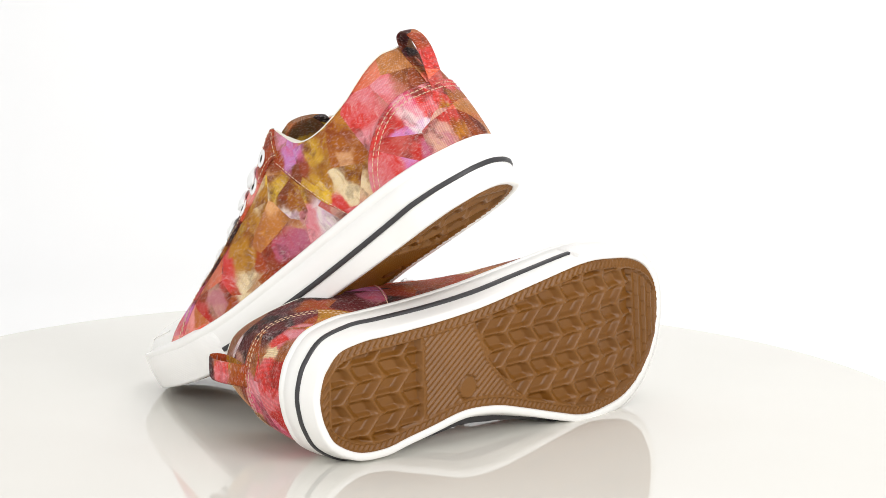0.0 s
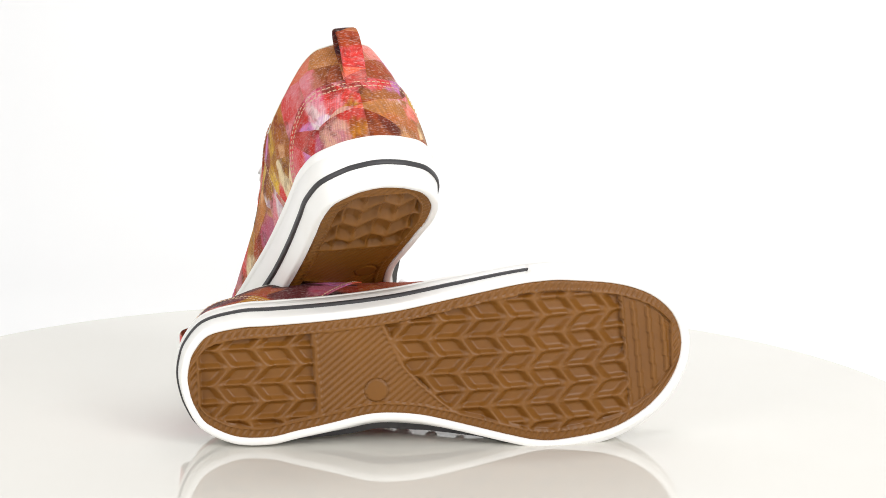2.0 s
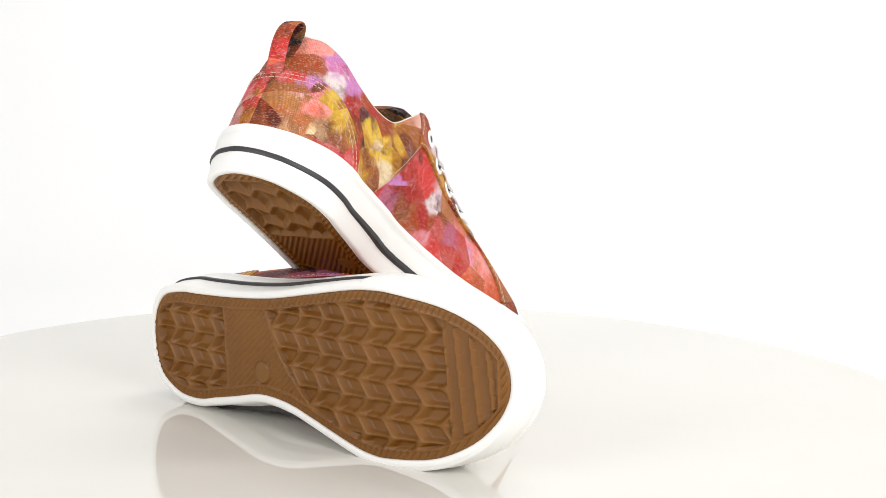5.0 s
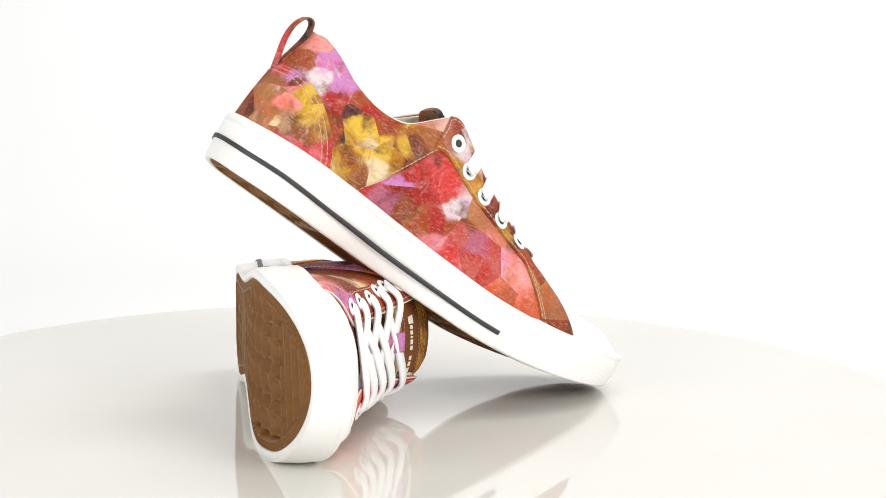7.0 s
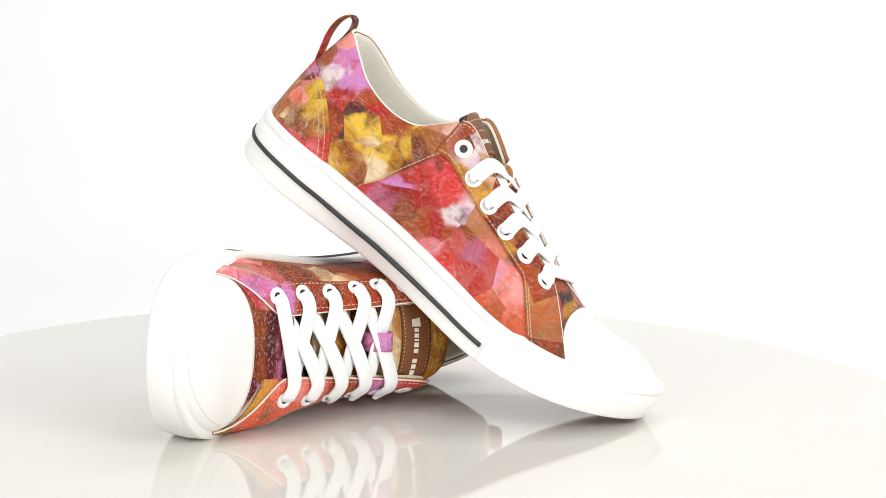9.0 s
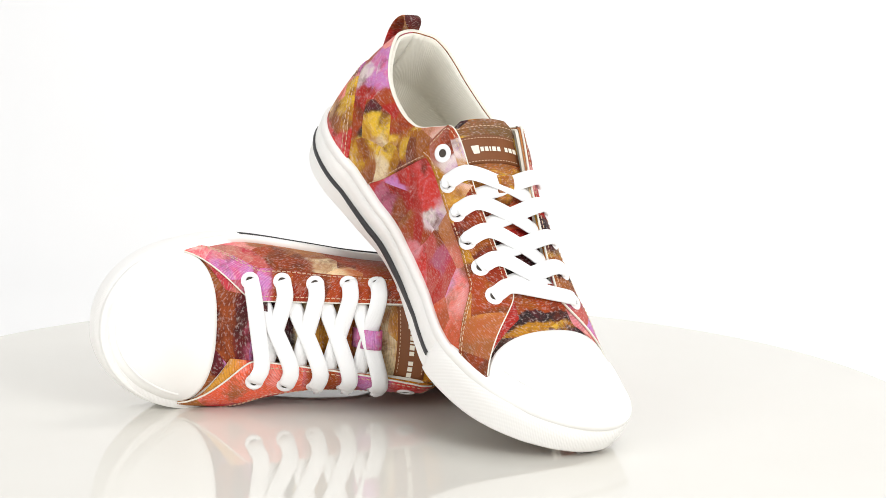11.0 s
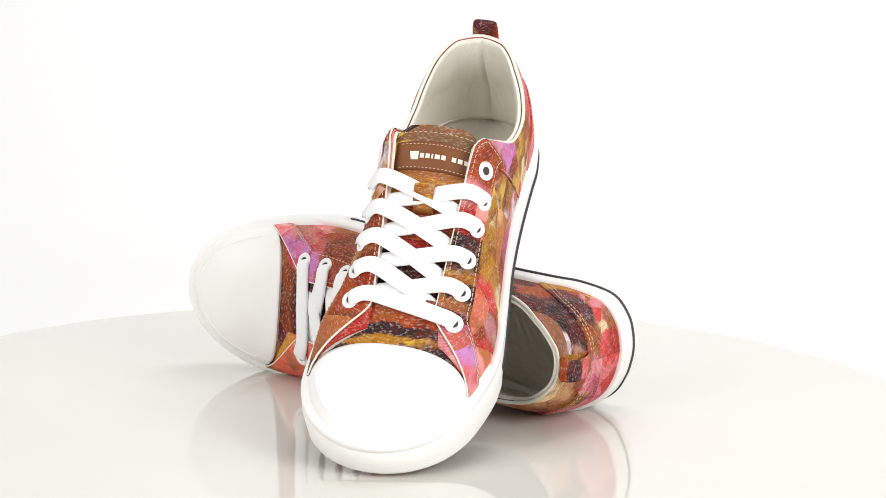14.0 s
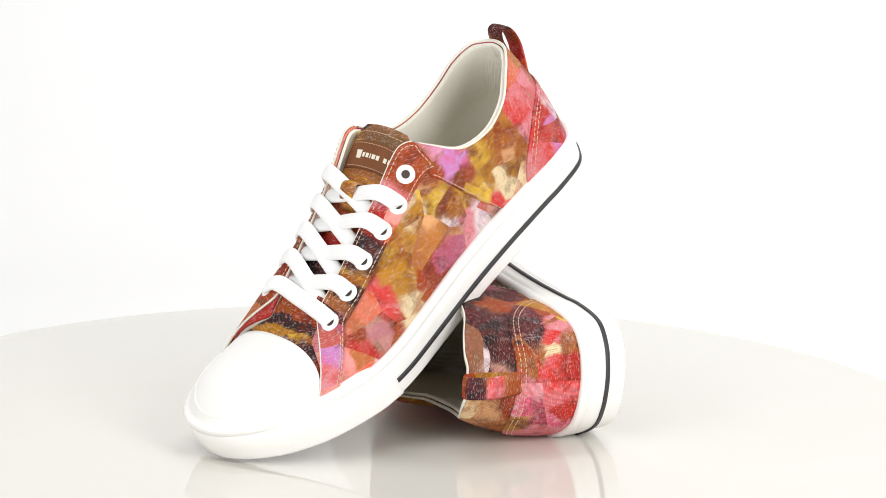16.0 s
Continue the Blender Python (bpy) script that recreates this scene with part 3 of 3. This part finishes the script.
    for k in range(1, 6):
        for inner in (False, True):
            f0, v0 = EYES[inner][k]
            if k == 5 and inner:
                continue
            f1, v1 = EYES[not inner][min(k + 1, 5)]
            f1 -= 3 if k < 5 else 0
            a, b = lace_point(f0, v0, inner, 1.2), lace_point(f0, v0 + 0.05, inner, 2.8)
            c = lace_point(f0 + 1.5, 0.985, inner, 2.8)
            over = 1.8 if inner else 0.0
            if k == 5:
                e, g, h = lace_point(f1, 0.985, True, 3.0), lace_point(f1, v1 + 0.05, True, 3.4), lace_point(f1, v1, True, 1.2)
                mid = (c + e) / 2 + np.array([0, 0, 0.4])
                pts = [a, b, c, mid, e, g, h]
            else:
                e = lace_point(f1, 1.0, not inner, -1.8)
                g = lace_point(f1, 0.88, not inner, -2.6)
                mid = (c * 0.5 + e * 0.5) + np.array([0, 0, 0.2 + over])
                pts = [a, b, c, mid, e, g]
            pts = mirror([smooth_path(pts, 30)], m)[0]
            mids = [Vector((0.35, 0.0, 1)) + Vector((0, 14 * p[1], 0)) for p in pts]
            part("lace", tube(pts, mids, 0.0047, 0.0015), LACE, shoe, "flat white cotton lace")
    # lace loop on the tongue
    keep = [[tongue_at(x, y, 1.0 + 9.5 * math.sin(math.pi * u) ** 0.5) for y in (-5.5, -2, 2, 5.5)] for u, x in zip(np.linspace(0, 1, 12), np.linspace(126, 140, 12))]
    part("lace_keeper", slab(mirror(keep[::-1] if m < 0 else keep, m), 0.0009), prints["eyestay_inner"], tongue, "printed canvas loop that holds the laces")

    # pull loop at the heel
    path = smooth_path([(4.6, 0, 62), (2.0, 0, 72), (-0.4, 0, 83), (0.0, 0, 92), (3.4, 0, 98.2), (7.4, 0, 98.0), (9.2, 0, 93), (8.6, 0, 85), (6.0, 0, 74), (4.4, 0, 66)], 40)
    P = mirror([path], m)[0]
    nr = []
    for i in range(len(P)):
        t = Vector(P[min(i + 1, len(P) - 1)]) - Vector(P[max(i - 1, 0)])
        nr.append(Vector((-t.z, 0, t.x)))
    part("pull_loop", tube(P, nr, 0.0062, 0.0007, 8), prints["loop"], shoe, "printed canvas pull loop at the heel")
    return shoe


# ---- setting ----
def turntable():
    """Round glossy white plate on which the shoes stand."""
    n = Nodes("glossy_white_acrylic", 0.04)
    n.color(n.mix(n.noise(9, 3), srgb(226, 224, 217), srgb(221, 218, 210)))
    n.put(n.bsdf.inputs["Roughness"], n.math("MULTIPLY_ADD", n.noise(14, 3), 0.05, 0.02))
    n.bsdf.inputs["IOR"].default_value = 1.55
    prof = [(0.0, 0.0), (0.318, 0.0), (0.3215, -0.0012), (0.323, -0.004), (0.323, -0.018), (0.0, -0.018)]
    rows = [[(r * math.cos(a), r * math.sin(a), z) for r, z in prof] for a in np.linspace(0, 2 * math.pi, 181)]
    table = tagged(new("turntable"), "round glossy white turntable carrying the pair of shoes", "turntable")
    part("plate", sheet(rows, smooth=False), n.mat, table)
    bm = bmesh.new()
    bmesh.ops.create_cone(bm, cap_ends=True, segments=64, radius1=0.12, radius2=0.10, depth=0.062)
    bmesh.ops.translate(bm, verts=bm.verts, vec=(0, 0, -0.049))
    part("base", bm, plain("white_plastic", srgb(225, 225, 225), 0.5), table)
    return table


def backdrop():
    """White paper sweep: level under the turntable, curving up behind it."""
    n = Nodes("white_paper", 0.9)
    n.color(n.mix(n.noise(3, 2), srgb(241, 241, 241), srgb(237, 237, 237)))
    prof = [(-2.2, -0.08), (0.8, -0.08)] + [(0.8 + 0.7 * math.sin(a), 0.62 - 0.7 * math.cos(a)) for a in np.linspace(0.1, math.pi / 2, 16)] + [(1.5, 2.4)]
    rows = [[(x, y, z) for y, z in prof] for x in np.linspace(-2.2, 2.2, 12)]
    ob = part("backdrop", slab(rows, 0.004), n.mat, None)
    return tagged(ob, "white seamless paper backdrop sweeping up behind the turntable", "backdrop", kind="structure")


def prints_for(code, sets, seed):
    kinds = sorted({k.split("_")[0] for k in sets})
    return {k: printed_canvas(f"canvas_{code}_{k}", v, seed + kinds.index(k.split("_")[0]) * 1.7, k.startswith("heel")) for k, v in sets.items()}


LEANING_PRINTS = {
    "quarter_inner": [(79, 36, "coral"), (90, 36, "lilac"), (92, 49, "red"), (97, 35, "lilac"), (107, 37, "beige"), (108, 53, "red"), (114, 61, "coral"), (117, 35, "rust"), (123, 40, "red"), (126, 55, "white"), (129, 28, "rose"), (133, 54, "white"), (134, 44, "rust"), (141, 29, "coral"), (141, 40, "rose"), (144, 52, "beige"), (159, 30, "coral"), (159, 42, "lilac"), (167, 43, "rose"), (172, 33, "coral"), (182, 30, "red"), (195, 36, "red")],
    "rear_inner": [(13, 82, "rust"), (14, 89, "rose"), (23, 85, "lilac"), (25, 75, "white"), (35, 77, "lilac"), (37, 68, "red"), (39, 59, "rust"), (47, 62, "dark"), (49, 75, "rust"), (54, 37, "ochre"), (55, 70, "red"), (59, 52, "yellow"), (65, 34, "beige"), (66, 73, "rust"), (70, 46, "cream"), (70, 63, "yellow"), (78, 62, "gold"), (85, 73, "ochre"), (88, 63, "brown"), (90, 83, "rust"), (95, 83, "white"), (96, 75, "beige"), (103, 82, "rust")],
    "quarter_outer": [(48, 75, "beige"), (83, 30, "white"), (94, 50, "ochre"), (95, 36, "rose"), (101, 60, "brown"), (104, 81, "beige"), (106, 43, "white"), (106, 64, "yellow"), (112, 44, "cream"), (115, 39, "lilac"), (115, 61, "gold"), (118, 70, "cream"), (129, 36, "lilac"), (132, 29, "rust"), (133, 53, "gold"), (142, 61, "ochre"), (143, 40, "rust"), (152, 46, "gold"), (155, 34, "cream"), (175, 31, "rust"), (176, 38, "coral"), (178, 50, "coral"), (188, 35, "white"), (199, 42, "rust"), (202, 33, "coral"), (209, 47, "rose")],
    "rear_outer": [(11, 84, "beige"), (22, 82, "rose"), (33, 71, "coral"), (34, 80, "coral"), (35, 55, "rose"), (44, 70, "beige"), (52, 50, "gold"), (54, 68, "ochre"), (62, 60, "gold"), (63, 41, "cream"), (63, 55, "cream"), (69, 72, "ochre"), (71, 56, "gold"), (72, 39, "coral"), (77, 53, "yellow"), (88, 55, "ochre"), (88, 70, "brown"), (88, 77, "lilac"), (102, 79, "rust")],
    "heel_outer": [(1, 41, "ochre"), (2, 68, "coral"), (13, 52, "coral"), (20, 42, "white"), (25, 53, "pink"), (41, 48, "red"), (42, 38, "lilac"), (59, 46, "coral"), (63, 39, "coral"), (76, 35, "rose")],
    "heel_inner": [(2, 68, "coral"), (8, 46, "rust"), (10, 56, "beige"), (12, 36, "beige"), (19, 66, "lilac"), (22, 44, "brown"), (23, 61, "brown"), (25, 57, "rose"), (36, 62, "rose"), (38, 42, "cream"), (50, 52, "yellow"), (56, 40, "beige"), (57, 34, "coral"), (63, 50, "gold"), (70, 35, "coral"), (74, 41, "red")],
    "eyestay_inner": [(106, 95, "rust"), (110, 75, "gold"), (110, 94, "white"), (118, 73, "gold"), (132, 75, "ochre"), (143, 67, "rust"), (154, 64, "rust"), (167, 58, "gold"), (173, 56, "brown"), (182, 50, "rust"), (199, 49, "brown"), (201, 38, "brown"), (201, 53, "gold"), (210, 49, "rust"), (211, 37, "brown"), (218, 41, "brown")],
    "eyestay_outer": [(106, 92, "rust"), (127, 86, "rose"), (136, 75, "red"), (151, 70, "dark"), (160, 69, "dark"), (171, 65, "ochre"), (182, 56, "dark"), (186, 58, "beige"), (202, 51, "lilac"), (211, 43, "rose")],
    "vamp": [(194, 57, "rust"), (200, 54, "dark"), (204, 48, "dark"), (207, 51, "gold"), (211, 49, "ochre"), (213, 43, "dark"), (218, 46, "rust")],
    "tongue": [(96, 97, "rust"), (99, 101, "dark"), (99, 93, "gold"), (104, 96, "yellow"), (106, 90, "ochre"), (112, 92, "brown"), (121, 85, "ochre"), (124, 81, "gold"), (130, 80, "rust"), (138, 74, "red"), (146, 72, "red"), (156, 66, "red"), (166, 66, "dark"), (174, 60, "dark"), (188, 56, "rust")],
    "loop": [(-3, 82, "coral"), (0, 70, "rose"), (0, 96, "rust"), (6, 95, "dark"), (7, 84, "brown")],
}
LYING_PRINTS = {
    "quarter_inner": [(75, 40, "rust"), (100, 50, "coral"), (100, 97, "yellow"), (110, 66, "gold"), (125, 48, "pink"), (150, 45, "rust"), (180, 40, "coral"), (217, 44, "gold")],
    "rear_inner": [(11, 73, "rust"), (19, 82, "cream"), (30, 70, "gold"), (45, 60, "ochre"), (60, 62, "white"), (75, 56, "red"), (92, 75, "gold")],
    "quarter_outer": [(84, 48, "dark"), (96, 60, "rust"), (115, 48, "rust"), (126, 53, "rust"), (137, 44, "rust"), (149, 56, "cream"), (151, 44, "beige"), (170, 54, "brown"), (173, 45, "brown"), (179, 35, "rust"), (190, 40, "rose"), (203, 38, "pink")],
    "rear_outer": [(8, 80, "white"), (12, 89, "wine"), (21, 67, "dark"), (21, 77, "dark"), (34, 76, "wine"), (45, 53, "rust"), (49, 44, "rust"), (58, 64, "dark"), (69, 50, "wine"), (74, 60, "wine"), (84, 70, "lilac"), (88, 56, "lilac"), (92, 80, "coral")],
    "heel_inner": [(2, 68, "rose"), (3, 40, "coral"), (12, 51, "rose"), (14, 36, "red"), (17, 57, "pink"), (24, 42, "pink"), (28, 59, "gold"), (38, 41, "rose"), (50, 40, "rose"), (66, 40, "coral")],
    "heel_outer": [(2, 68, "rose"), (6, 45, "coral"), (12, 33, "red"), (14, 42, "coral"), (15, 56, "beige"), (19, 67, "rust"), (21, 45, "cream"), (25, 33, "beige"), (31, 44, "coral"), (32, 66, "dark"), (38, 58, "dark"), (40, 39, "rose"), (48, 43, "rust"), (48, 52, "wine"), (50, 34, "yellow"), (68, 40, "gold"), (69, 28, "gold")],
    "eyestay_inner": [(108, 90, "coral"), (125, 80, "lilac"), (145, 70, "rust"), (165, 62, "coral"), (188, 57, "coral"), (205, 46, "coral"), (218, 38, "gold")],
    "eyestay_outer": [(108, 90, "rust"), (114, 80, "rust"), (144, 77, "rust"), (155, 72, "beige"), (176, 63, "rust"), (195, 52, "lilac"), (201, 47, "rose"), (202, 51, "lilac"), (212, 42, "pink"), (222, 38, "coral")],
    "vamp": [(186, 58, "dark"), (204, 51, "lilac"), (209, 49, "wine"), (216, 42, "beige"), (224, 44, "wine")],
    "tongue": [(93, 100, "gold"), (106, 99, "gold"), (129, 81, "cream"), (140, 74, "cream"), (147, 71, "gold"), (159, 66, "gold"), (163, 65, "cream"), (174, 60, "dark"), (195, 56, "lilac")],
    "loop": [(-3, 82, "coral"), (0, 70, "rust"), (0, 96, "dark"), (6, 95, "rust"), (7, 84, "gold")],
}

backdrop()
table = turntable()
leaning = sneaker("sneaker", -1, prints_for("a", LEANING_PRINTS, 1.0), "low flower-print canvas sneaker leaning heel-up on the other shoe")
lying = sneaker("sneaker", 1, prints_for("b", LYING_PRINTS, 9.0), "low flower-print canvas sneaker lying on its side on the turntable", 7.0)


def motions():
    """Everything on the turntable turns with it."""
    times = [i * 0.5 for i in range(33)]
    for thing, rest in ((table, pose(0, 0, 0)), (leaning, LEANING), (lying, LYING)):
        walk(thing, [(t, pose(0, 0, 0, 0, 0, turned(t)) @ rest) for t in times])


motions()
